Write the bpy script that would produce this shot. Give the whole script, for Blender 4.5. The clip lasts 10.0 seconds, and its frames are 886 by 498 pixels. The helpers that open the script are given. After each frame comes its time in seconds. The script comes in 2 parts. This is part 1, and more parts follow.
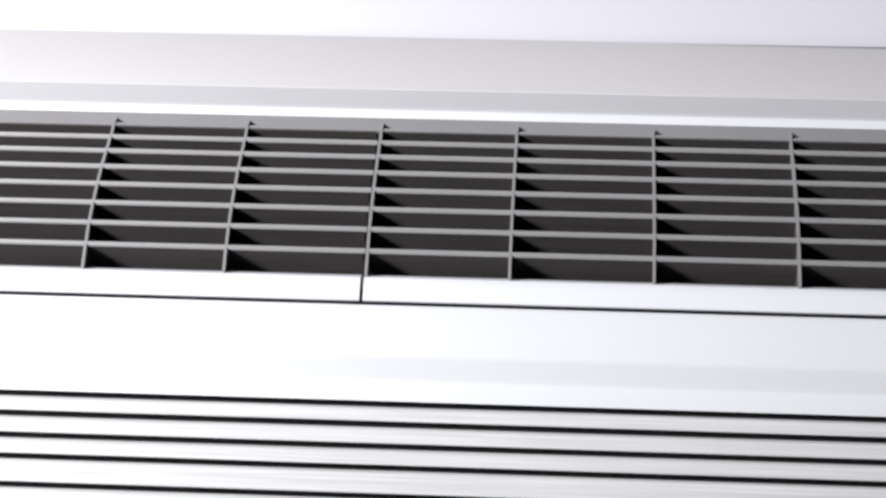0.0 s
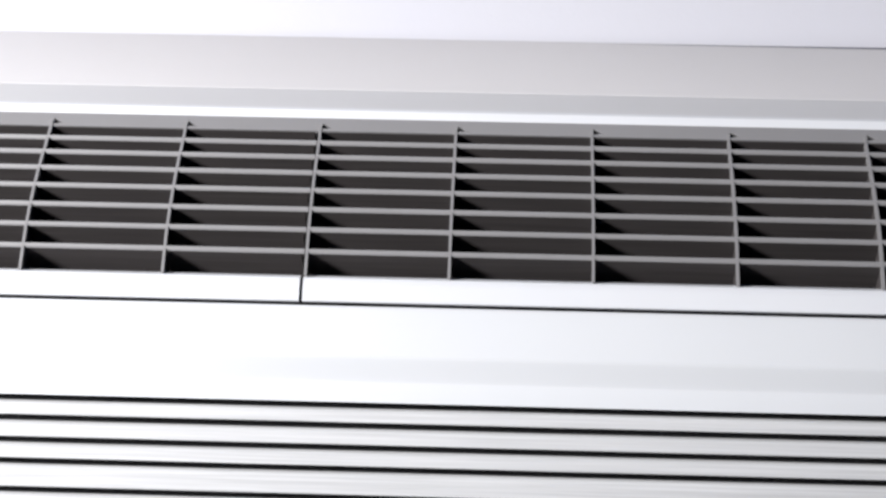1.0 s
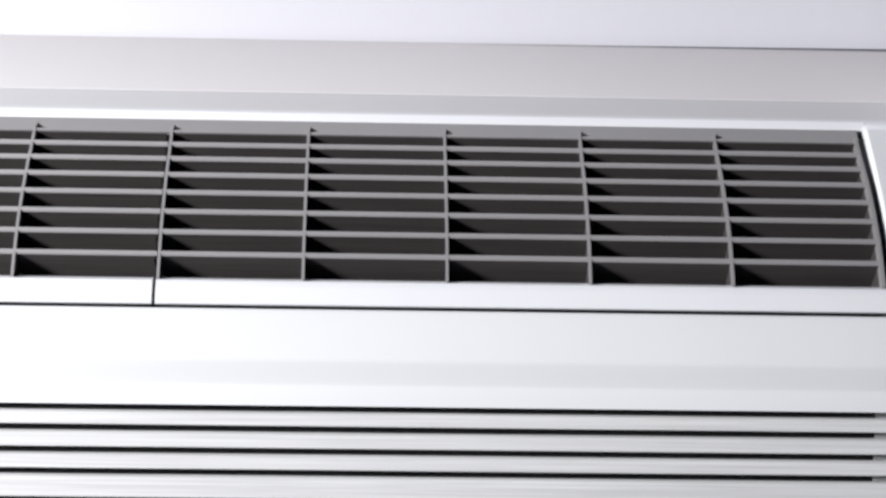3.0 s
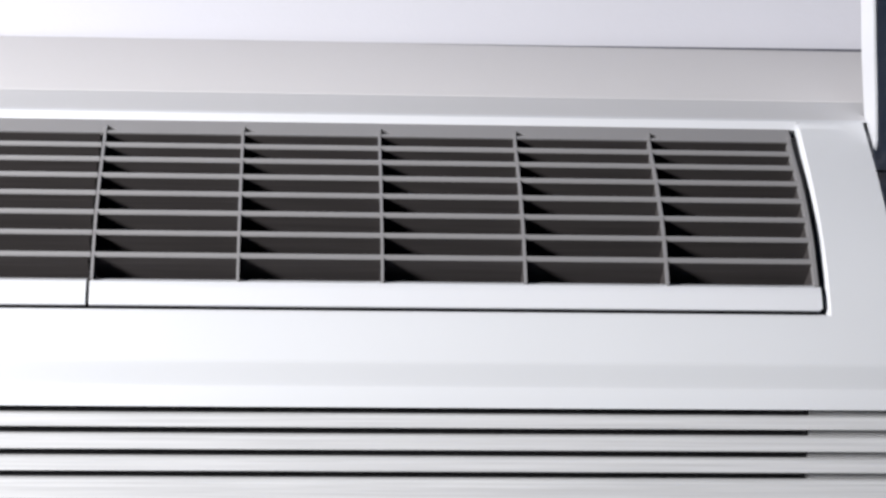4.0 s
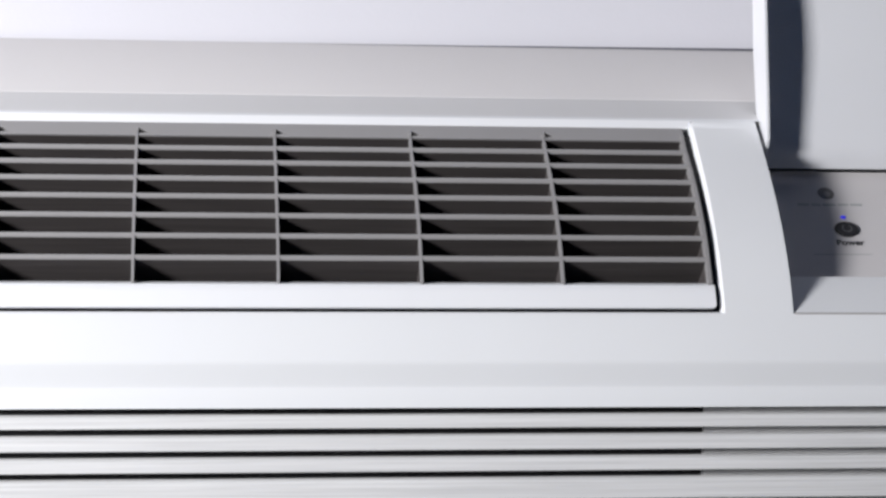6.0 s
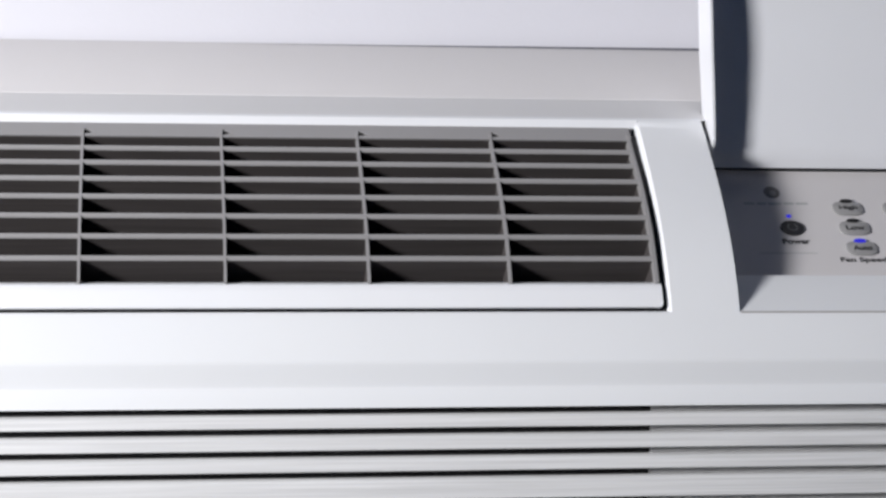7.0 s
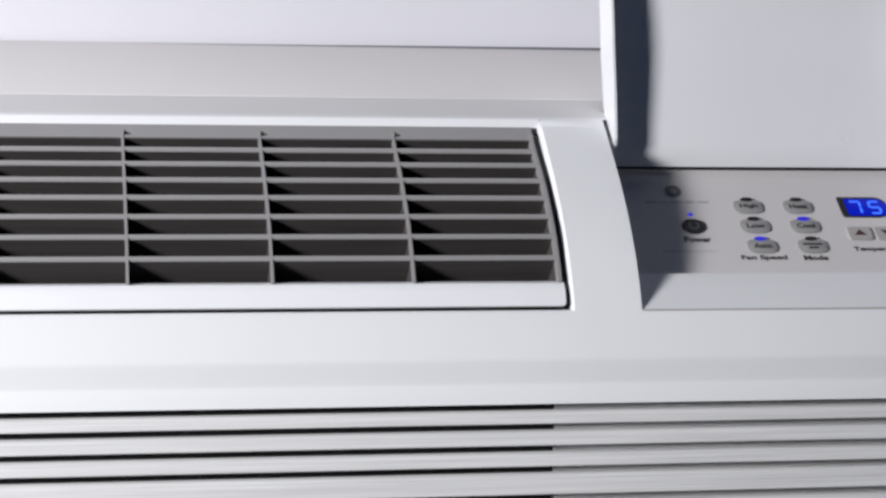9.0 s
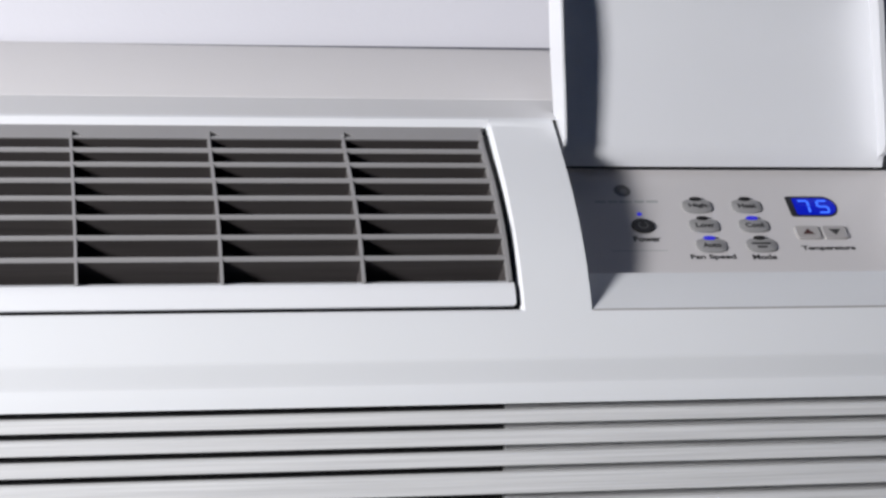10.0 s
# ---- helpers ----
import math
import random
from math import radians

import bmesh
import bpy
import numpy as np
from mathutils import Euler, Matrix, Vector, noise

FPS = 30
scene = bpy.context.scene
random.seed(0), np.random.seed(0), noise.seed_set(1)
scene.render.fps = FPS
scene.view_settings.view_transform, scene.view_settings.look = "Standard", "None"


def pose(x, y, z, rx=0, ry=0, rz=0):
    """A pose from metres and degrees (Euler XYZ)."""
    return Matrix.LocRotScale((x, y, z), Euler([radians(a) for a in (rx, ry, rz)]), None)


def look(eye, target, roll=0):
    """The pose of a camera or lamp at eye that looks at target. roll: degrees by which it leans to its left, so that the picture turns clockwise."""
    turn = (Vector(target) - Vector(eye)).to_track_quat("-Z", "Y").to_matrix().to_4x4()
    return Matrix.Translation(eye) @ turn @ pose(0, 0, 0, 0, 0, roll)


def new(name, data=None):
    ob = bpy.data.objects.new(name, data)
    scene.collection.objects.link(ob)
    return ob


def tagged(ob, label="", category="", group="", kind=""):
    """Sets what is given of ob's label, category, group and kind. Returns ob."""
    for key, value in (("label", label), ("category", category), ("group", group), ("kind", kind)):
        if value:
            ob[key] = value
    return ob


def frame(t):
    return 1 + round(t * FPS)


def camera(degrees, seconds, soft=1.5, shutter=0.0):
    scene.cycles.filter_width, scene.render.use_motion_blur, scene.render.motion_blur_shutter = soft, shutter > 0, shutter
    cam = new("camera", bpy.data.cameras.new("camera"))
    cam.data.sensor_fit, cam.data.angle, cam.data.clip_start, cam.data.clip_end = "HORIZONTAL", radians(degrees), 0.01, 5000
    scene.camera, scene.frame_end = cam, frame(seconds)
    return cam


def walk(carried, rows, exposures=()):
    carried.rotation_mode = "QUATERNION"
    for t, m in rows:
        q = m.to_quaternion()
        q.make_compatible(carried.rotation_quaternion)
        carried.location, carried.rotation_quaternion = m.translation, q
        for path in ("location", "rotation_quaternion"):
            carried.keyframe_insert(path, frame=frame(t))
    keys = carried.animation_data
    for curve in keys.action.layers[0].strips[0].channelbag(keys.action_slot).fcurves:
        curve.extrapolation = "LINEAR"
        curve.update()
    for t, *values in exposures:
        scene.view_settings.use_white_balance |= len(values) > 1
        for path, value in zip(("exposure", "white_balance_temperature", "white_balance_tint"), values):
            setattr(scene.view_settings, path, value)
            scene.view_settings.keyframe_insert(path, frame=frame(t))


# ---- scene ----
# ---- camera: a level pan on a tripod ----
EYE = (0.09495, -0.95223, 0.49002)
cam = camera(23.85, 10.0, soft=2.7)
ROWS = [  # seconds, yaw, pitch, roll
    (0.0, 3.585, -6.98, 1.09), (0.5, 2.86, -6.97, 1.10), (1.0, 1.92, -6.95, 1.09), (1.5, 0.99, -6.93, 1.07),
    (2.0, -0.12, -6.91, 1.06), (2.5, -1.13, -6.89, 1.06), (3.0, -2.10, -6.87, 1.07), (3.2, -2.50, -6.865, 1.075),
    (4.3, -4.31, -6.835, 1.09), (4.5, -4.57, -6.83, 1.09), (5.0, -5.21, -6.815, 1.09), (5.5, -5.965, -6.805, 1.09),
    (5.7, -6.27, -6.80, 1.09), (6.8, -7.93, -6.775, 1.09), (7.0, -8.19, -6.77, 1.09), (7.5, -9.06, -6.76, 1.10),
    (8.0, -9.75, -6.75, 1.11), (8.5, -10.31, -6.74, 1.12), (9.0, -10.845, -6.73, 1.13), (9.5, -11.50, -6.71, 1.13),
    (10.0, -12.22, -6.70, 1.14),
]
walk(cam, [(t, pose(*EYE, 90 + pitch, 0, yaw) @ pose(0, 0, 0, 0, 0, roll)) for t, yaw, pitch, roll in ROWS],
     exposures=[(0.0, 0.0), (10.0, 0.0)])

# ---- world and light ----
world = bpy.data.worlds.new("world")
scene.world = world
world.use_nodes = True
sky = world.node_tree.nodes.new("ShaderNodeTexSky")
sky.sky_type, sky.sun_disc = "NISHITA", False
sky.sun_elevation, sky.sun_rotation = radians(35), radians(230)
world.node_tree.links.new(sky.outputs[0], world.node_tree.nodes["Background"].inputs[0])
world.node_tree.nodes["Background"].inputs[1].default_value = 0.08

# daylight through the window in the canted corner
WIN_C, WIN_W, WIN_Z0, WIN_Z1 = Vector((-1.00, -0.95, 0.0)), 0.34, 0.53, 0.87
lamp = bpy.data.lights.new("window_light", "AREA")
lamp.shape, lamp.size, lamp.size_y = "RECTANGLE", WIN_W - 0.05, WIN_Z1 - WIN_Z0 - 0.05
lamp.energy, lamp.color = 48.5, (0.99, 0.985, 1.0)
lamp_ob = new("window_light", lamp)
LC = WIN_C + Vector((-0.02, -0.02, (WIN_Z0 + WIN_Z1) / 2))
lamp_ob.matrix_world = look(LC, LC + Vector((1, 1, 0)))


# ---- materials ----
def material(name, colour, rough=0.45, metal=0.0, vary=0.04, scale=60.0, bump=0.02, bump_scale=900.0, coat=0.0, stretch=1.0, gloss=0.5):
    m = bpy.data.materials.new(name)
    m.use_nodes = True
    nt = m.node_tree
    b = nt.nodes["Principled BSDF"]
    b.inputs["Roughness"].default_value, b.inputs["Metallic"].default_value = rough, metal
    b.inputs["Coat Weight"].default_value, b.inputs["Coat Roughness"].default_value = coat, 0.12
    b.inputs["Specular IOR Level"].default_value = gloss
    tc, co = nt.nodes.new("ShaderNodeTexCoord"), nt.nodes.new("ShaderNodeMapping")
    co.inputs["Scale"].default_value = (stretch, 1, 1)   # below 1: streaks along the unit
    nt.links.new(tc.outputs["Object"], co.inputs["Vector"])
    big = nt.nodes.new("ShaderNodeTexNoise")
    big.inputs["Scale"].default_value, big.inputs["Detail"].default_value = scale, 4.0
    nt.links.new(co.outputs["Vector"], big.inputs["Vector"])
    mix = nt.nodes.new("ShaderNodeMix")
    mix.data_type = "RGBA"
    mix.inputs[6].default_value = tuple(c * (1 - vary) for c in colour) + (1,)
    mix.inputs[7].default_value = tuple(min(1, c * (1 + vary)) for c in colour) + (1,)
    nt.links.new(big.outputs["Fac"], mix.inputs[0])
    nt.links.new(mix.outputs[2], b.inputs["Base Color"])
    rr = nt.nodes.new("ShaderNodeMapRange")
    rr.inputs[3].default_value, rr.inputs[4].default_value = rough * 0.9, min(1, rough * 1.1)
    nt.links.new(big.outputs["Fac"], rr.inputs[0])
    nt.links.new(rr.outputs[0], b.inputs["Roughness"])
    fine = nt.nodes.new("ShaderNodeTexNoise")
    fine.inputs["Scale"].default_value, fine.inputs["Detail"].default_value = bump_scale, 3.0
    nt.links.new(co.outputs["Vector"], fine.inputs["Vector"])
    bp = nt.nodes.new("ShaderNodeBump")
    bp.inputs["Strength"].default_value, bp.inputs["Distance"].default_value = bump, 0.001
    nt.links.new(fine.outputs["Fac"], bp.inputs["Height"])
    nt.links.new(bp.outputs[0], b.inputs["Normal"])
    return m


def glowing(name, colour, strength, base=(0.004, 0.004, 0.008)):
    m = bpy.data.materials.new(name)
    m.use_nodes = True
    b = m.node_tree.nodes["Principled BSDF"]
    b.inputs["Base Color"].default_value = (*base, 1)
    b.inputs["Roughness"].default_value, b.inputs["Specular IOR Level"].default_value = 0.25, 0.1
    b.inputs["Emission Color"].default_value, b.inputs["Emission Strength"].default_value = (*colour, 1), strength
    return m


WHITE = material("white_plastic", (0.649, 0.657, 0.673), 0.5, vary=0.015, scale=18, bump=0.05, gloss=0.1)
GRILLE = material("grille_plastic", (0.244, 0.237, 0.238), 0.44, vary=0.03, scale=40, bump=0.05, gloss=1.0)
# grille plastic darkened: the shade between the slats is put into the colour
GRILLE_SHADE = material("grille_shade", (0.056, 0.050, 0.0495), 0.55, vary=0.45, scale=900, bump=0.08, gloss=0.3, stretch=0.02)
FLAP = material("flap_plastic", (0.640, 0.645, 0.668), 0.36, vary=0.02, scale=18, bump=0.05)
TRIM = material("trim_plastic", (0.695, 0.70, 0.72), 0.36, vary=0.015, scale=30, bump=0.04)
BEIGE = material("beige_plastic", (0.575, 0.559, 0.563), 0.5, vary=0.02, scale=14, bump=0.06, gloss=0.1)
# the cover's white plastic again, darkened for the shade on its upper band
WHITE_SHADED = material("white_plastic_shaded", (0.565, 0.560, 0.564), 0.5, vary=0.02, scale=16, bump=0.05, gloss=0.1)
LOUVRE = material("louvre_plastic", (0.570, 0.569, 0.572), 0.40, vary=0.30, scale=1100, bump=0.25, stretch=0.012)
PANEL = material("panel_overlay", (0.530, 0.510, 0.512), 0.30, vary=0.02, scale=30, bump=0.02)
# near-black: the deep shade inside openings is put into this colour
CAVITY = material("cavity_shade", (0.02, 0.02, 0.022), 0.8, vary=0.2, scale=80, bump=0.2)
BADGE = material("badge_grey", (0.15, 0.142, 0.148), 0.5, vary=0.1, scale=200)
GAP = material("dark_seal", (0.10, 0.10, 0.12), 0.7, vary=0.1, scale=80, bump=0.1)
BUTTON = material("grey_button", (0.246, 0.242, 0.242), 0.5, vary=0.04, scale=90)
KEYCAP = material("light_key", (0.33, 0.315, 0.31), 0.5, vary=0.04, scale=90)
INK = material("dark_ink", (0.025, 0.024, 0.026), 0.75, vary=0.1, scale=90)
RED_INK = material("dark_red_ink", (0.05, 0.015, 0.015), 0.6, vary=0.1, scale=90)
FAINT = material("faint_ink", (0.34, 0.35, 0.35), 0.6, vary=0.05, scale=90)
DIM = material("dim_ink", (0.11, 0.11, 0.115), 0.6, vary=0.05, scale=90)
RUBBER = material("black_button", (0.010, 0.010, 0.012), 0.5, vary=0.1, scale=90)
LED_OFF = material("led_lens_off", (0.008, 0.007, 0.007), 0.3, vary=0.1, scale=90)
LED_ON = glowing("led_lens_lit", (0.05, 0.045, 1.0), 0.6)
SCREEN = glowing("display_window_lit", (0.0, 0.016, 0.9), 0.5)
DIGIT = glowing("digit_lit", (0.05, 0.17, 1.0), 1.4)
PAINT = material("wall_paint", (0.56, 0.556, 0.598), 0.7, vary=0.01, scale=6, bump=0.10, bump_scale=350)
ROOM = material("room_paint", (0.004, 0.033, 0.10), 0.8, vary=0.03, scale=4, bump=0.1, bump_scale=300)
CARPET = material("carpet", (0.03, 0.034, 0.042), 0.95, vary=0.15, scale=120, bump=0.5, bump_scale=600)
GLASS = bpy.data.materials.new("window_glass")
GLASS.use_nodes = True
GLASS.node_tree.nodes["Principled BSDF"].inputs["Transmission Weight"].default_value = 1.0
GLASS.node_tree.nodes["Principled BSDF"].inputs["Roughness"].default_value = 0.02

# ---- helpers ----
CELL, BASE_Z = 0.066, 0.36   # width of a grille cell; height of the grille's lower edge


def V(x, y, z):
    """A point on the unit: cells along it from the grille's seam, millimetres back and up from the grille's lower edge."""
    return Vector((x * CELL, y / 1000, BASE_Z + z / 1000))


def finish(bm, name, mat, parent=None, label="", smooth=32, flat=False):
    bmesh.ops.remove_doubles(bm, verts=bm.verts[:], dist=1e-6)
    bmesh.ops.recalc_face_normals(bm, faces=bm.faces[:])
    me = bpy.data.meshes.new(name)
    for f in bm.faces:
        f.smooth = not flat
    bm.to_mesh(me)
    bm.free()
    if not flat:
        me.set_sharp_from_angle(angle=radians(smooth))
    me.materials.append(mat)
    ob = new(name, me)
    ob.parent = parent
    if label:
        tagged(ob, label)
    return ob


def part(name, bm, mat, parent, label="", smooth=32):
    return finish(bm, name, mat, parent, label, smooth)


def prism(profile, x0, x1, bm=None):
    """A closed outline of (y, z) in millimetres, drawn out from x0 to x1 (cells)."""
    bm = bm or bmesh.new()
    a = [bm.verts.new(V(x0, y, z)) for y, z in profile]
    b = [bm.verts.new(V(x1, y, z)) for y, z in profile]
    n = len(profile)
    for i in range(n):
        bm.faces.new((a[i], a[(i + 1) % n], b[(i + 1) % n], b[i]))
    bm.faces.new(a[::-1])
    bm.faces.new(b)
    return bm


def box(lo, hi, bm=None):
    bm = bm or bmesh.new()
    m = Matrix.Translation((Vector(lo) + Vector(hi)) / 2) @ Matrix.Diagonal((*(Vector(hi) - Vector(lo)), 1))
    bmesh.ops.create_cube(bm, size=1, matrix=m)
    return bm


def smooth_line(points, steps=4):
    """Points with a smooth curve laid through them."""
    out = []
    for i in range(len(points) - 1):
        p0, p1, p2, p3 = points[max(i - 1, 0)], points[i], points[i + 1], points[min(i + 2, len(points) - 1)]
        for k in range(steps):
            t = k / steps
            out.append(tuple(0.5 * (2 * b + (c - a) * t + (2 * a - 5 * b + 4 * c - d) * t * t + (3 * b - a - 3 * c + d) * t ** 3)
                             for a, b, c, d in zip(p0, p1, p2, p3)))
    return out + [points[-1]]


def at_z(line, z):
    """y at height z on a line of (y, z) that runs downwards."""
    for (ya, za), (yb, zb) in zip(line, line[1:]):
        if zb <= z <= za:
            return ya + (yb - ya) * (za - z) / max(za - zb, 1e-9)
    return line[-1][0] if z < line[-1][1] else line[0][0]


# ---- the room ----
def slab(name, lo, hi, mat):
    return tagged(finish(box(lo, hi), name, mat, flat=True), kind="structure")


WALL_Y = 0.157
# a small room with a canted corner that holds the window
RX0, RX1, RY0, H = -1.65, 1.9, -1.60, 2.4
slab("wall_north", (RX0, WALL_Y, -0.1), (RX1, WALL_Y + 0.12, H + 0.1), PAINT)
slab("wall_east", (RX1, RY0 - 0.12, -0.1), (RX1 + 0.12, WALL_Y + 0.12, H + 0.1), ROOM)
slab("wall_west", (RX0 - 0.12, WIN_C.y + WIN_C.x - RX0, -0.1), (RX0, WALL_Y + 0.12, H + 0.1), ROOM)
slab("wall_south", (WIN_C.x + WIN_C.y - RY0, RY0 - 0.12, -0.1), (RX1, RY0, H + 0.1), ROOM)
slab("floor", (RX0, RY0, -0.1), (RX1, WALL_Y, 0.0), CARPET)
slab("ceiling", (RX0, RY0, H), (RX1, WALL_Y, H + 0.1), ROOM)


def canted(u0, u1, z0, z1, d0, d1, bm=None):
    """A block in the canted wall: u along it from the window's middle, d behind its face."""
    bm = bm or bmesh.new()
    first = len(bm.verts)
    box((u0, -d1, z0), (u1, -d0, z1), bm)
    bm.verts.ensure_lookup_table()
    m = Matrix.Translation((WIN_C.x, WIN_C.y, 0)) @ Matrix.Rotation(radians(-45), 4, "Z")
    for v in bm.verts[first:]:
        v.co = m @ v.co
    return bm


reach0, reach1 = -(WIN_C.x - RX0) * 2 ** 0.5, (WIN_C.y - RY0) * 2 ** 0.5
bm = canted(reach0, -WIN_W / 2, -0.1, H + 0.1, 0, 0.12)
canted(WIN_W / 2, reach1, -0.1, H + 0.1, 0, 0.12, bm)
canted(-WIN_W / 2, WIN_W / 2, -0.1, WIN_Z0, 0, 0.12, bm)
canted(-WIN_W / 2, WIN_W / 2, WIN_Z1, H + 0.1, 0, 0.12, bm)
tagged(finish(bm, "wall_corner", ROOM, flat=True), kind="structure")
win = tagged(new("window_1"), kind="structure")
hw, fr = WIN_W / 2, 0.02
for u0, u1, z0, z1 in ((-hw, -hw + fr, WIN_Z0, WIN_Z1), (hw - fr, hw, WIN_Z0, WIN_Z1), (-hw + fr, hw - fr, WIN_Z0, WIN_Z0 + fr), (-hw + fr, hw - fr, WIN_Z1 - fr, WIN_Z1)):
    part("window_frame", canted(u0, u1, z0, z1, 0.04, 0.09), PAINT, win)
pane = part("pane", canted(-hw + fr - 0.002, hw - fr + 0.002, WIN_Z0 + fr - 0.002, WIN_Z1 - fr + 0.002, 0.063, 0.067), GLASS, win)
pane.visible_shadow = False

# ---- the air conditioner ----
unit = tagged(new("air_conditioner"), "white plastic wall air conditioner with an open control flap", "air conditioner")
X_LEFT, X_RIGHT = -7.1, 9.0        # ends of the cover
GX = 5.15                         # half length of the opening for the grille
CX0, CX1 = 5.645, 8.52              # recess of the control panel

BAND = [(101.0, 81.0), (98.0, 79.7), (86.0, 76.0), (77.5, 72.9), (75.2, 72.0)]
ARC = smooth_line([(75.2, 72.0), (67.6, 66.6), (57.5, 58.9), (44.5, 48.8), (30.5, 36.7), (18.5, 24.5), (8.0, 11.8), (-0.5, -1.4), (-6.5, -13.2)], 4)
FACE = smooth_line([(-6.5, -13.2), (-10.6, -21.0), (-13.7, -28.0), (-15.3, -32.0), (-16.0, -34.4), (-15.95, -36.6), (-15.5, -41.0),
                    (-15.05, -45.3), (-15.3, -46.6), (-16.4, -49.2), (-17.4, -52.0), (-18.3, -54.9)], 3) + [(-8.0, -54.9)]
PROFILE = BAND + ARC[1:] + FACE[1:]
J_TOP, J_BOTTOM = len(BAND) - 1, len(BAND) - 1 + len(ARC) - 1


def make_cover():
    bm = bmesh.new()
    xs = [X_LEFT, -GX, GX, CX0, CX0 + 0.04, CX0 + 0.12, CX1, X_RIGHT]
    grid = [[bm.verts.new(V(x, y, z)) for y, z in PROFILE] for x in xs]
    for i in range(len(xs) - 1):
        for j in range(len(PROFILE) - 1):
            if xs[i] == -GX and J_TOP <= j < J_BOTTOM or CX0 <= xs[i] < CX1 and {3: J_TOP, 4: 2, 5: 0}[i] <= j < J_BOTTOM:
                continue
            f = bm.faces.new((grid[i][j], grid[i][j + 1], grid[i + 1][j + 1], grid[i + 1][j]))
            # upper band takes the darker copy, its shade set by colour
            f.material_index = 2 if j < J_TOP - 1 else 0
    # rim and walls of the grille opening
    lip = 1.6 / 66
    ring, inner, deep = [], [], []
    left, right = grid[1], grid[2]
    for side, col, x in ((1, left, -GX), (-1, right, GX)):
        order = range(J_TOP, J_BOTTOM + 1)
        order = order if side == 1 else reversed(order)
        for j in order:
            y, z = PROFILE[j]
            if j == J_TOP:
                q = (73.8, 68.1)
            elif j == J_BOTTOM:
                q = (-5.4, -12.7)
            else:
                dy, dz = PROFILE[j + 1][0] - PROFILE[j - 1][0], PROFILE[j + 1][1] - PROFILE[j - 1][1]
                k = 1.5 * min(1.0, (j - J_TOP) / 4) / math.hypot(dy, dz)
                q = (y - dz * k, z + dy * k)
            ring.append(col[j])
            inner.append(bm.verts.new(V(x + side * lip, *q)))
            deep.append(bm.verts.new(V(x + side * lip, q[0] + 14, q[1] - 13)))
    n = len(ring)
    for k in range(n):
        m = (k + 1) % n
        bm.faces.new((ring[k], ring[m], inner[m], inner[k])).material_index = 1
        bm.faces.new((inner[k], inner[m], deep[m], deep[k]))
    # side walls and ledge of the control recess
    for col, x in ((grid[3], CX0), (grid[6], CX1)):
        low = [bm.verts.new(V(x, y + 48, z - 34)) for y, z in PROFILE[J_TOP:J_BOTTOM + 1]]
        for k, j in enumerate(range(J_TOP, J_BOTTOM)):
            bm.faces.new((col[j], col[j + 1], low[k + 1], low[k]))
    steps = [[bm.verts.new(V(x, y, z)) for x in (CX0, CX1)] for y, z in ((0.5, -9.4), (7.0, -5.7), (13.5, -2.2), (20.0, 0.9))]
    bm.faces.new([grid[k][J_BOTTOM] for k in (3, 4, 5, 6)] + steps[0][::-1])
    for (a0, a1), (b0, b1) in zip(steps, steps[1:]):
        bm.faces.new((a0, a1, b1, b0))
    e0, e1 = steps[-1]
    f0, f1 = bm.verts.new(V(CX0, 21.5, -8.0)), bm.verts.new(V(CX1, 21.5, -8.0))
    bm.faces.new((e0, e1, f1, f0))
    # ends
    for col, x in ((grid[0], X_LEFT), (grid[-1], X_RIGHT)):
        rest = [bm.verts.new(V(x, *q)) for q in ((-8, -298), (155.0, -298), (155.0, 104.5))]
        bm.faces.new(col + rest)
    bmesh.ops.recalc_face_normals(bm, faces=bm.faces[:])
    ob = part("cover", bm, WHITE, unit, "glossy white moulded cover", 24)
    ob.data.materials.append(TRIM)
    ob.data.materials.append(WHITE_SHADED)
    return ob


cover = make_cover()
part("top_panel", prism([(155.0, 105.8), (154.4, 105.9), (101.0, 81.5), (100.6, 81.0), (101.0, 79.0), (155.0, 103.4)], X_LEFT, X_RIGHT), BEIGE, unit, "beige sloping top panel against the wall")
bm = prism([(153.0, 105.2), (156.9, 105.2), (156.9, 107.5), (153.0, 107.5)], 1.8, 8.4)
for v in bm.verts:   # the gap to the wall opens towards one end
    if v.co.x < 4 * CELL:
        v.co.z = BASE_Z + 0.1052
part("seal", bm, GAP, unit, "thin grey sealing strip")
part("casing", prism([(24, -14), (88, 44), (100, 20), (60, -40)], -GX - 0.2, GX + 0.2), CAVITY, unit, "inner casing, near-black as the shade behind the grille")

# discharge grille: two halves, each with slats and ribs
SLATS = [(58.5, 57.0), (49.0, 50.9), (39.2, 44.1), (29.9, 36.6), (21.0, 28.5), (12.8, 19.9), (6.0, 10.6)]
FRONT = smooth_line([(72.0, 68.2), (65.5, 62.4)] + SLATS + [(-0.6, 0.6), (-4.0, -7.0)], 2)


def slat_outline(y, z):
    """A pale bar with a rounded front edge."""
    h = 1.17
    return [(y + 0.9, z + h), (y + 0.15, z + 0.75 * h), (y - 0.2, z), (y - 0.1, z - 0.7 * h), (y + 0.15, z - 1.08 * h), (y + 3.4, z - 0.9), (y + 3.4, z + 0.3)]


def slat_rear_outline(y, z, fall=0.89, run=16.0):
    """The shaded rear of a bar as a dark blade, falling away to the rear."""
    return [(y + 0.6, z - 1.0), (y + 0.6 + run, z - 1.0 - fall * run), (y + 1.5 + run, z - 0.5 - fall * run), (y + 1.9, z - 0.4)]


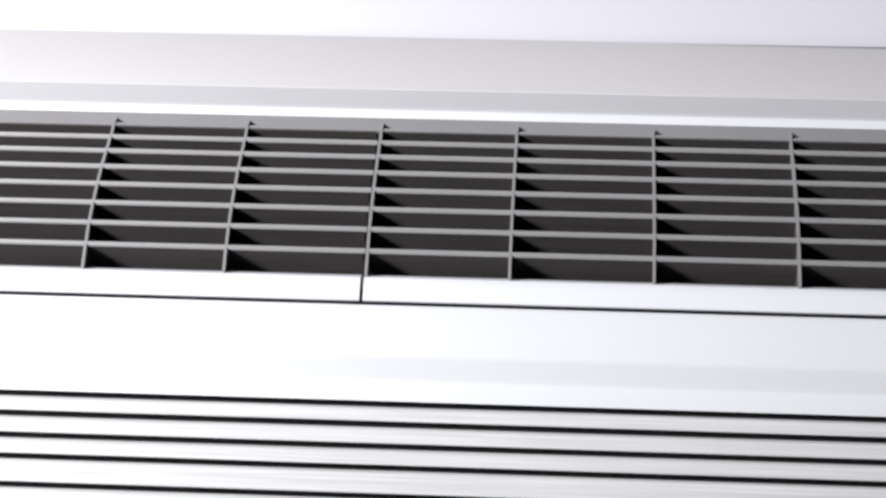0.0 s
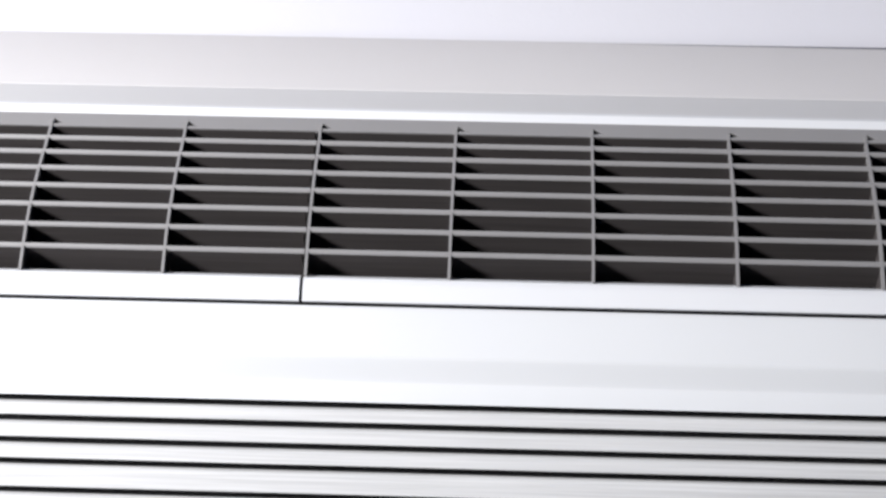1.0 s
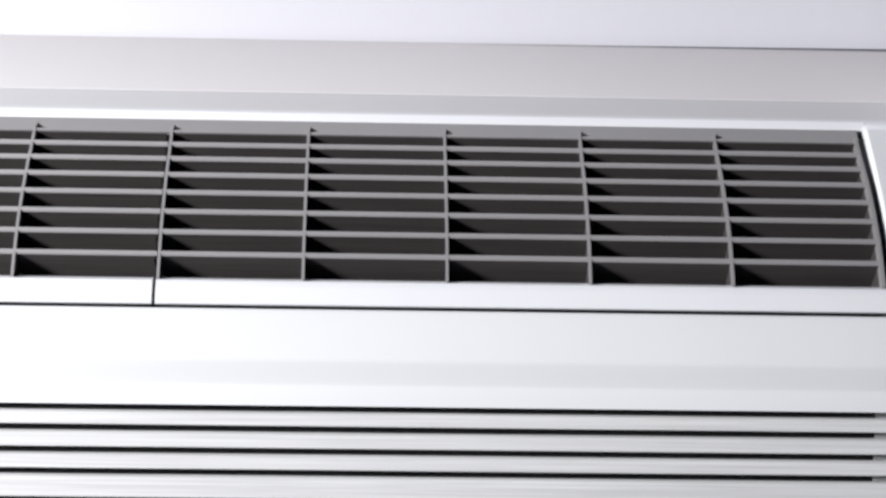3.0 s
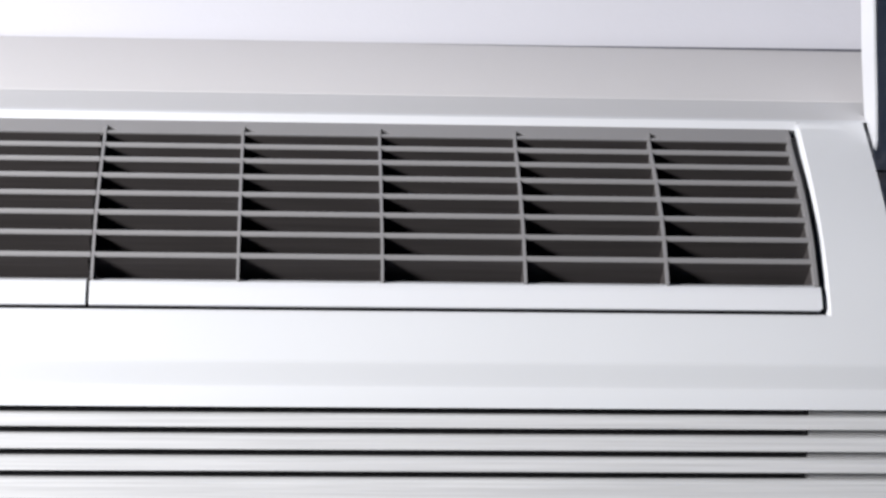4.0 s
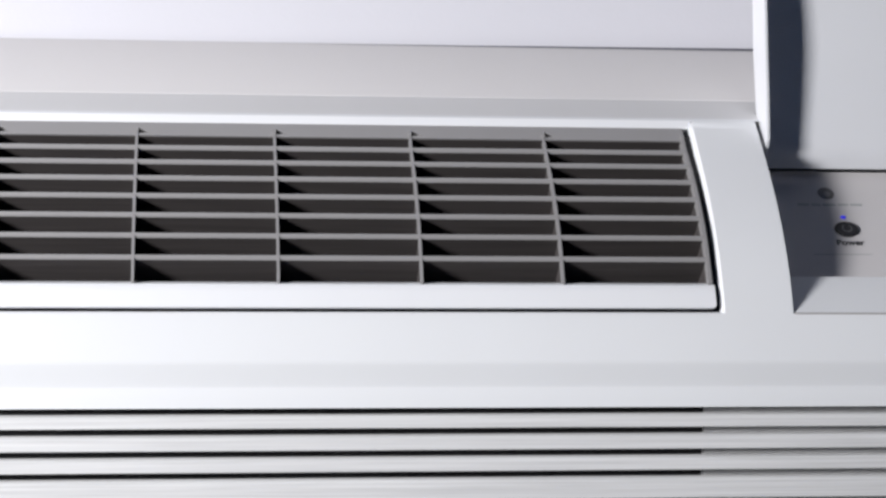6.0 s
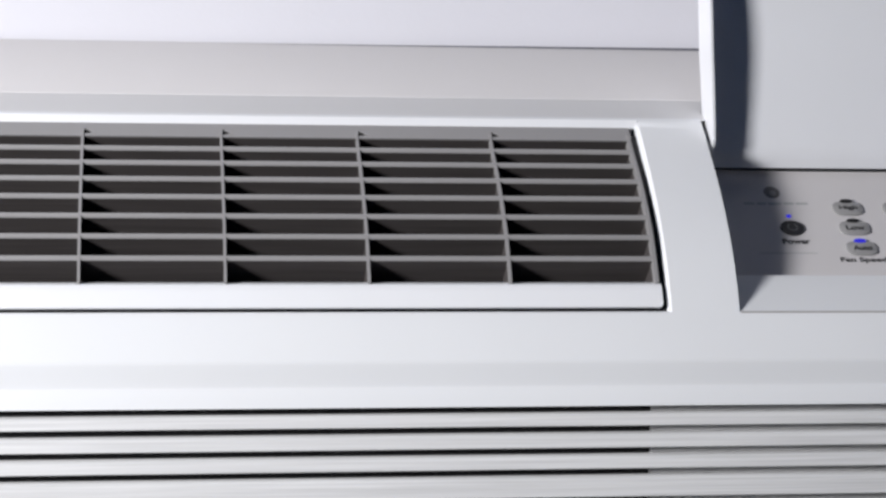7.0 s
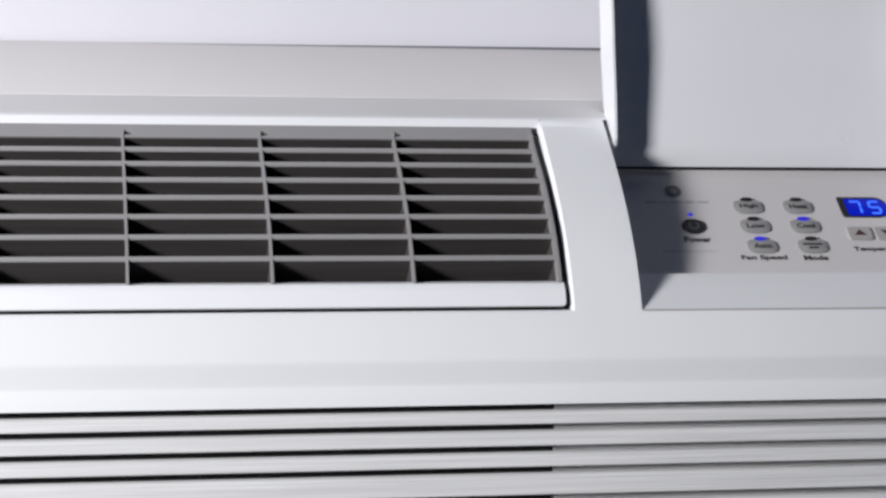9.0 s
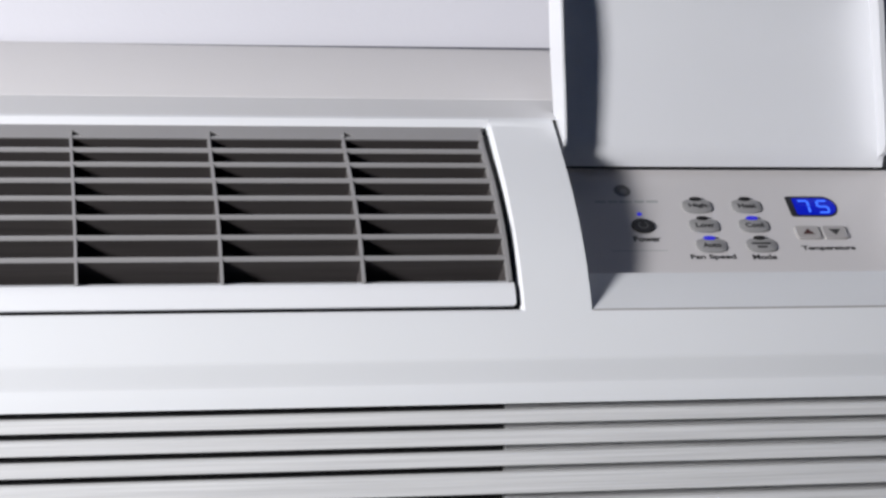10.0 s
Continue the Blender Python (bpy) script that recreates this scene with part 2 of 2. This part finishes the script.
def rib_outline(proud, depth=20.0, start=0.0):
    pts = [(y - proud, z + proud) for y, z in FRONT if z <= 67.0]
    pts = [(66.5, 65.2)] + [p for p in pts if p[1] < 63.0]
    pts = [p for p in pts if p[1] > 0.2] + [(0.2, -1.1)]
    return [(y + start, z - 0.8 * start) for y, z in pts] + [(y + depth, z - 0.8 * depth) for y, z in reversed(pts)]


NOTCH = (0.014, 0.092)   # reach of a notch beside its rib, in cells


def lower_strip(x0, x1, end):
    """The bright strip along the grille's foot; its outer lower corner is rounded off."""
    line = [(-0.3, -0.5), (-1.2, -0.9), (-3.3, -4.0), (-5.2, -8.0), (-6.5, -10.5), (-5.4, -11.3), (-2.0, -11.4), (8.0, -6.0), (6.0, -0.5)]
    tip = (x1 + 0.016) if end > 0 else (x0 - 0.016)
    rings = [(x0 if end > 0 else x1, 0.0)] + [(tip - end * d, up) for d, up in ((0.026, 0.0), (0.014, 0.2), (0.006, 0.6), (0.002, 1.1), (0.0, 1.7))]
    bm = bmesh.new()
    loops = [[bm.verts.new(V(x, y + (0.45 * up if z < -7 else 0), z + (up if z < -7 else 0))) for y, z in line] for x, up in rings]
    n = len(line)
    for a, b in zip(loops, loops[1:]):
        for i in range(n):
            bm.faces.new((a[i], a[(i + 1) % n], b[(i + 1) % n], b[i]))
    bm.faces.new(loops[0])
    bm.faces.new(loops[-1])
    return bm


def make_grille(x0, x1, ribs, end):
    bm = bmesh.new()
    strip = lower_strip(x0, x1, end)

    # upper strip, with a small three-cornered notch beside each rib
    def sheet(corners):
        """A piece of the upper strip: corners of (x cells, share of the way down it)."""
        front = [bm.verts.new(V(x, 72.0 - 6.7 * u, 68.2 - 5.9 * u)) for x, u in corners]
        rear = [bm.verts.new(V(x, 73.6 - 6.7 * u, 66.8 - 5.9 * u)) for x, u in corners]
        bm.faces.new(front)
        bm.faces.new(rear[::-1])
        for i in range(len(corners)):
            k = (i + 1) % len(corners)
            bm.faces.new((front[i], front[k], rear[k], rear[i]))

    a = x0 - 0.0238 if end > 0 else x0
    for r in ribs:
        p, q = r + NOTCH[0], r + NOTCH[1]
        sheet([(a, 0), (p, 0), (p, 1), (a, 1)])
        sheet([(p, 0), (q, 0), (q, 0.80), (p, 0.40)])
        sheet([(p, 0.80), (q, 0.80), (q, 1), (p, 1)])
        a = q
    sheet([(a, 0), (x1, 0), (x1, 1), (a, 1)])
    # plate at the outer end
    g = 1.8 / 66
    ea, eb = (x1 - g, x1) if end > 0 else (x0, x0 + g)
    prism(rib_outline(0.35, 3.6), ea, eb, bm)
    g_ob = part("discharge_grille", bm, GRILLE, unit, "pale grey plastic air discharge grille half")
    part("lower_strip", strip, TRIM, g_ob, "bright white lower strip")
    for y, z in SLATS:
        part("slat", prism(slat_outline(y, z), x0 + 0.002, x1 - 0.002 if end > 0 else x1 + 0.02), GRILLE, g_ob)
    # rear parts of slats, end plate and ribs, coloured dark as shade
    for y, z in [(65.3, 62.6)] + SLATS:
        part("shaded_slat_rear", prism(slat_rear_outline(y, z), x0 + 0.004, x1 - 0.004), GRILLE_SHADE, g_ob, "rear of a slat with its shade put into the colour")
    part("shaded_end_plate_rear", prism(rib_outline(0.0, 20.0, 3.5), ea, eb), GRILLE_SHADE, g_ob, "rear of the end plate with its shade put into the colour")
    w = 0.66 / 66
    for r in ribs:
        part("notch_backing", prism([(71.6, 64.4), (67.8, 61.2), (68.8, 60.2), (72.6, 63.4)], r + 0.010, r + 0.100), CAVITY, g_ob)
        bm = prism(rib_outline(0.2, 3.2), r - w, r + w)
        bm.verts.ensure_lookup_table()
        n = len(bm.verts) // 4
        for k, v in enumerate(bm.verts):   # thinner towards the rear
            if k // n % 2:
                v.co.x = r * CELL + (v.co.x - r * CELL) * 0.7
        part("rib", bm, GRILLE, g_ob)
        part("shaded_rib_rear", prism(rib_outline(0.0, 13.0, 3.0), r - 0.5 * w, r + 0.5 * w), GRILLE_SHADE, g_ob)
    return g_ob


make_grille(-5.079, -0.037, [-4, -3, -2, -1], -1)
make_grille(-0.0125, 5.070, [0, 1, 2, 3, 4], 1)

# black foam in the joint round the grille's ends
for a, b in ((-5.12, -5.07), (5.07, 5.12)):
    line = [(y + 2.4, z - 2.4) for y, z in ARC if z < 67]
    part("gasket", prism(line + [(y + 6, z - 6) for y, z in reversed(line)], a, b), RUBBER, unit, "black foam gasket")

# intake louvres below
SLOT_TOPS = [-54.9, -64.85, -75.05, -84.95, -98.25]
for k in range(16):
    SLOT_TOPS.append(SLOT_TOPS[-1] - (13.0 if k % 4 == 3 else 10.0))
# the backing sheet carries the slots' shade as a near-black colour
intake = part("intake_grille", prism([(-1.0, -50.0), (3.0, -50.0), (3.0, -298.0), (2.0, -298.0)], -5.03, 5.035), CAVITY, unit, "near-black sheet as the shade behind the intake slots")
for top, nxt in zip(SLOT_TOPS, SLOT_TOPS[1:] + [-298.0]):
    t = top - (3.9 if top > -56 else 3.35)
    h = t - nxt
    lean = (top + 55.8) * 0.04
    pr = [(-12.0, t + 0.1), (-13.7, t - 0.25), (-14.8, t - 0.9), (-15.3, t - 1.8), (-15.6, t - 0.45 * h), (-15.95, t - 0.7 * h), (-16.4, nxt + 0.6), (-16.1, nxt + 0.1), (-8.0, nxt), (-6.0, t - 2.0)]
    part("slat", prism([(y + lean, z) for y, z in pr], X_LEFT + 0.02, X_RIGHT - 0.02), LOUVRE, intake)
for a, b in ((X_LEFT + 0.03, -5.03), (5.035, X_RIGHT - 0.03)):
    part("blank_plate", prism([(-3.0, -54.5), (1.0, -54.5), (-8.0, -297.0), (-12.6, -297.0)], a, b), LOUVRE, intake)

# control flap, hinged at its lower edge and standing open
FLAP_BACK = smooth_line([(106.0, 152.0), (97.8, 132.5), (92.4, 106.5), (87.0, 89.4), (82.0, 73.0), (79.2, 61.5), (79.3, 54.5), (81.4, 48.0)], 4)
FLAP_EDGE = smooth_line([(101.0, 152.5), (95.0, 149.0), (79.5, 141.0), (74.6, 131.0), (69.8, 109.0), (64.0, 85.0), (60.0, 63.6)], 3)


def make_flap():
    low_left = [(61.6, 60.0), (66.0, 55.6), (74.0, 50.5)]
    x0, x1, th = 5.685, 8.375, 1.3
    inner = [(y - th, z + 0.2) for y, z in FLAP_BACK]
    bm = prism(FLAP_BACK + inner[::-1], x0 + 0.02, x1 + 0.03)
    lower = [(60.4, 61.5), (63.5, 58.0), (70.0, 55.6), (77.0, 54.2)]
    back = [(y, z) for y, z in reversed(FLAP_BACK)]
    prism(FLAP_EDGE + low_left + back, x0, x0 + th / 66, bm)
    wall = FLAP_EDGE + lower + back
    # the far wall leans inward a little towards its edge
    made = len(bm.verts)
    prism(wall, x1 - th / 66, x1 + 0.027, bm)
    bm.verts.ensure_lookup_table()
    for v in bm.verts[made:]:
        y, z = v.co.y * 1000, (v.co.z - BASE_Z) * 1000
        v.co.x -= max(0.0, at_z(FLAP_BACK, z) - y) * 0.00021
    return part("flap", bm, FLAP, unit, "white control flap standing open")


flap = make_flap()
# black rod added in the gap to draw the dark shade under the flap
part("flap_shade_rod", prism([(84.6 + 0.7 * math.cos(k * math.pi / 5), 47.4 + 0.7 * math.sin(k * math.pi / 5)) for k in range(10)], 5.69, 8.36), RUBBER, flap, "black rod added as the line of shade under the flap")
bm = bmesh.new()
for k in range(3):
    a = radians(-90 + 120 * k)
    b = radians(-90 + 120 * (k + 1))
    pa, pb = Vector((math.cos(a), math.sin(a))) * 6.0, Vector((math.cos(b), math.sin(b))) * 6.0
    pa, pb = pa.lerp(pb, 0.16), pa.lerp(pb, 0.8)
    d = (pb - pa).normalized()
    s = Vector((-d.y, d.x)) * 0.9
    quad = []
    for p in (pa + s, pb + s, pb - s, pa - s):
        z = 65.5 + p.y
        y = at_z(FLAP_BACK, z) - 1.3
        quad.append((7.63 + p.x / 66, y, z))
    vs = [bm.verts.new(V(x, y - 0.2, z)) for x, y, z in quad] + [bm.verts.new(V(x, y + 0.4, z)) for x, y, z in quad]
    bm.faces.new(vs[:4])
    for i in range(4):
        bm.faces.new((vs[i], vs[(i + 1) % 4], vs[4 + (i + 1) % 4], vs[4 + i]))
part("moulded_mark", bm, FLAP, flap, "small triangular mark moulded into the flap")

part("recess_seam", prism([(-6.7, -13.35), (-6.6, -13.05), (-5.9, -12.6), (-5.9, -13.1)], CX0 + 0.01, CX1), KEYCAP, unit, "fine dark line along the recess edge")

# control panel
SLOPE = radians(40.35)
U = Vector((0, math.cos(SLOPE), math.sin(SLOPE)))
N = Vector((0, -math.sin(SLOPE), math.cos(SLOPE)))


def on_panel(x, s, h=0.0):
    """A point of the control panel: cells along, units of 0.91 mm up its slope, millimetres proud of it."""
    x = 1.439 + (x - 1.387) * (0.991 - 0.000098 * s)
    return V(x, 35.2, 3.0) + U * (0.9137 * s / 1000) + N * (h / 1000)


def plate(outline, h0, h1, bm=None):
    """A raised plate on the panel: outline of (x cells, s mm), from h0 to h1 with a chamfered edge."""
    bm = bm or bmesh.new()
    n = len(outline)
    cx, cs = sum(p[0] for p in outline) / n, sum(p[1] for p in outline) / n
    levels = [(1.0, h0), (1.0, h1 - 0.3 * (h1 - h0)), (0.93, h1)]
    rings = [[bm.verts.new(on_panel(cx + (x - cx) * k, cs + (s - cs) * k, h)) for x, s in outline] for k, h in levels]
    for a, b in zip(rings, rings[1:]):
        for i in range(n):
            bm.faces.new((a[i], a[(i + 1) % n], b[(i + 1) % n], b[i]))
    bm.faces.new(rings[-1])
    return bm


def oval(x, s, w, h, power=2.0, n=28):
    """A rounded outline, w by h millimetres, round (x cells, s mm); a higher power is squarer."""
    out = []
    for k in range(n):
        a = 2 * math.pi * k / n
        c, d = math.cos(a), math.sin(a)
        out.append((x + math.copysign(abs(c) ** (2 / power), c) * w / 132, s + math.copysign(abs(d) ** (2 / power), d) * h / 2))
    return out


bm = bmesh.new()
vs = [bm.verts.new(on_panel(x, s, h)) for h in (0.0, -3.0) for x, s in ((CX0 - 0.045, -6.2), (CX1 + 0.04, -6.2), (CX1 + 0.04, 72.6), (CX0 - 0.045, 72.6))]
bm.faces.new(vs[:4])
for i in range(4):
    bm.faces.new((vs[i], vs[(i + 1) % 4], vs[4 + (i + 1) % 4], vs[4 + i]))
panel = part("control_panel", bm, PANEL, unit, "pale grey control panel with buttons and a lit display")


def words(name, text, x, s, width, height, mat, label="", bold=0.0, lift=0.12):
    """Printed words, width and height in millimetres, centred on (x cells, s mm)."""
    cu = bpy.data.curves.new(name, "FONT")
    cu.body, cu.align_x, cu.size, cu.offset = text, "LEFT", 1.0, bold
    ob = new(name, cu)
    bpy.context.view_layer.update()
    me = bpy.data.meshes.new_from_object(ob.evaluated_get(bpy.context.evaluated_depsgraph_get()))
    bpy.data.objects.remove(ob)
    xs, ys = [v.co.x for v in me.vertices], [v.co.y for v in me.vertices]
    bm = bmesh.new()
    for k, (du, dv) in enumerate(((0, 0), (0.2, 0.1), (0.1, -0.14))):   # heavy strokes with spread ink
        count = len(bm.verts)
        bm.from_mesh(me)
        bm.verts.ensure_lookup_table()
        for v in bm.verts[count:]:
            u = (v.co.x - min(xs)) / (max(xs) - min(xs)) - 0.5
            w = (v.co.y - min(ys)) / (max(ys) - min(ys)) - 0.5
            v.co = on_panel(x + (u * width + du) / 66, s + w * height + dv, lift + 0.02 * k)
    bm.to_mesh(me)
    bm.free()
    me.materials.clear()
    me.materials.append(mat)
    t = new(name, me)
    t.parent = panel
    if label:
        tagged(t, label)
    return t


def bar(name, x, s, w, h, mat, label=""):
    return part(name, plate(oval(x, s, w, h, 8.0, 16), 0.0, 0.12), mat, panel, label)


COLS, ROWS_S = (6.805, 7.213), (43.7, 28.8, 13.7)
NAMES = (("High", "Low", "Auto"), ("Heat", "Cool", ""))
for c, x in enumerate(COLS):
    for r, s in enumerate(ROWS_S):
        part("button", plate(oval(x, s - 0.4, 16.2, 10.2, 3.0), 0.0, 1.1), BUTTON, panel)
        lit = (c, r) in ((0, 2), (1, 1))
        part("indicator", plate(oval(x, s + 4.6, 6.6, 2.8, 2.2), 0.0, 1.6), LED_ON if lit else LED_OFF, panel,
             "lit blue indicator" if lit else "unlit dark indicator")
        if NAMES[c][r]:
            words("caption", NAMES[c][r], x, s - 0.6, 9.6, 3.4, INK, bold=0.02, lift=1.25)
        else:
            part("caption", plate(oval(x, s + 0.6, 10.5, 1.5, 8.0, 16), 0.9, 1.25), INK, panel)
            part("caption", plate(oval(x, s - 2.0, 5.5, 1.5, 8.0, 16), 0.9, 1.25), INK, panel)
words("caption", "Fan Speed", 6.79, 5.0, 24.0, 4.2, INK, bold=0.02)
words("caption", "Mode", 7.205, 5.0, 12.8, 3.6, INK, bold=0.02)
words("caption", "Power", 6.307, 18.9, 14.2, 4.0, INK, bold=0.02)
words("caption", "Temperature", 7.76, 11.2, 29.0, 4.0, INK, bold=0.02)
part("power_button", plate(oval(6.308, 28.4, 12.4, 10.8), 0.0, 1.2), RUBBER, panel, "round black power button")
bm = bmesh.new()
for k in range(20):
    a, b = radians(120 + 300 * k / 20), radians(120 + 300 * (k + 1) / 20)
    vs = [bm.verts.new(on_panel(6.308 + r * math.cos(q) / 66, 28.4 + r * math.sin(q), 1.3)) for r, q in ((2.1, a), (2.7, a), (2.7, b), (2.1, b))]
    bm.faces.new(vs)
part("power_symbol", bm, DIM, panel)
part("indicator", plate(oval(6.313, 37.8, 2.8, 2.4), 0.0, 0.4), LED_ON, panel, "lit blue indicator")
part("logo_badge", plate(oval(6.238, 56.0, 8.6, 9.0), 0.0, 0.25), BADGE, panel, "small round grey badge")
part("badge_centre", plate(oval(6.243, 55.2, 3.4, 4.2), 0.2, 0.4), BUTTON, panel)
for x, w in ((6.03, 6.0), (6.13, 5.0), (6.235, 7.0), (6.345, 5.5), (6.45, 6.5)):
    bar("caption_bar", x, 47.4, w, 1.6, FAINT)
bar("caption_bar", 6.22, 10.2, 30.0, 0.5, FAINT)

# display with two digits
out = [(7.585, 37.6), (7.585, 50.4), (7.60, 51.0)] + [(7.87 + 0.10 * math.sin(radians(a)), 43.6 + 7.4 * math.cos(radians(a))) for a in range(0, 181, 15)] + [(7.60, 36.4)]
part("display_bezel", plate([(7.762 + (x - 7.77) * 1.07, 43.4 + (s - 43.6) * 1.08) for x, s in out], 0.0, 0.35), RUBBER, panel, "black display surround")
part("display", plate([(7.782 + (x - 7.77) * 0.90, 43.2 + (s - 43.6) * 0.88) for x, s in out], 0.2, 0.6), SCREEN, panel, "glowing blue display window")


def digit(x, s, segments):
    w, h, t = 5.5, 9.0, 1.2
    ends = {"a": (0, h, w, h), "b": (w, h / 2, w, h), "c": (w, 0, w, h / 2), "d": (0, 0, w, 0), "e": (0, 0, 0, h / 2), "f": (0, h / 2, 0, h), "g": (0, h / 2, w, h / 2)}
    bm = bmesh.new()
    for k in segments:
        x0, y0, x1, y1 = ends[k]
        if y0 == y1:
            q = [(x0 + 0.3, y0 - t / 2), (x1 - 0.3, y0 - t / 2), (x1 - 0.3, y0 + t / 2), (x0 + 0.3, y0 + t / 2)]
        else:
            q = [(x0 - t / 2, y0 + 0.3), (x0 + t / 2, y0 + 0.3), (x0 + t / 2, y1 - 0.3), (x0 - t / 2, y1 - 0.3)]
        plate([(x + (u - w / 2 + (v - h / 2) * 0.06) / 66, s + v - h / 2) for u, v in q], 0.5, 0.75, bm)
    return part("digit", bm, DIGIT, panel, "glowing pale blue digit")


digit(7.692, 42.9, "abc")
digit(7.853, 42.9, "afgcd")

# temperature keys
for x, up in ((7.636, True), (7.860, False)):
    part("button", plate(oval(x, 22.7, 13.4, 9.6, 7.0), 0.0, 1.4), KEYCAP, panel)
    d = 1 if up else -1
    part("arrow", plate([(x - 3.2 / 66, 22.7 - d * 1.9), (x + 3.2 / 66, 22.7 - d * 1.9), (x, 22.7 + d * 2.4)], 1.2, 1.6), RED_INK if up else INK, panel, "dark red arrow" if up else "black arrow")
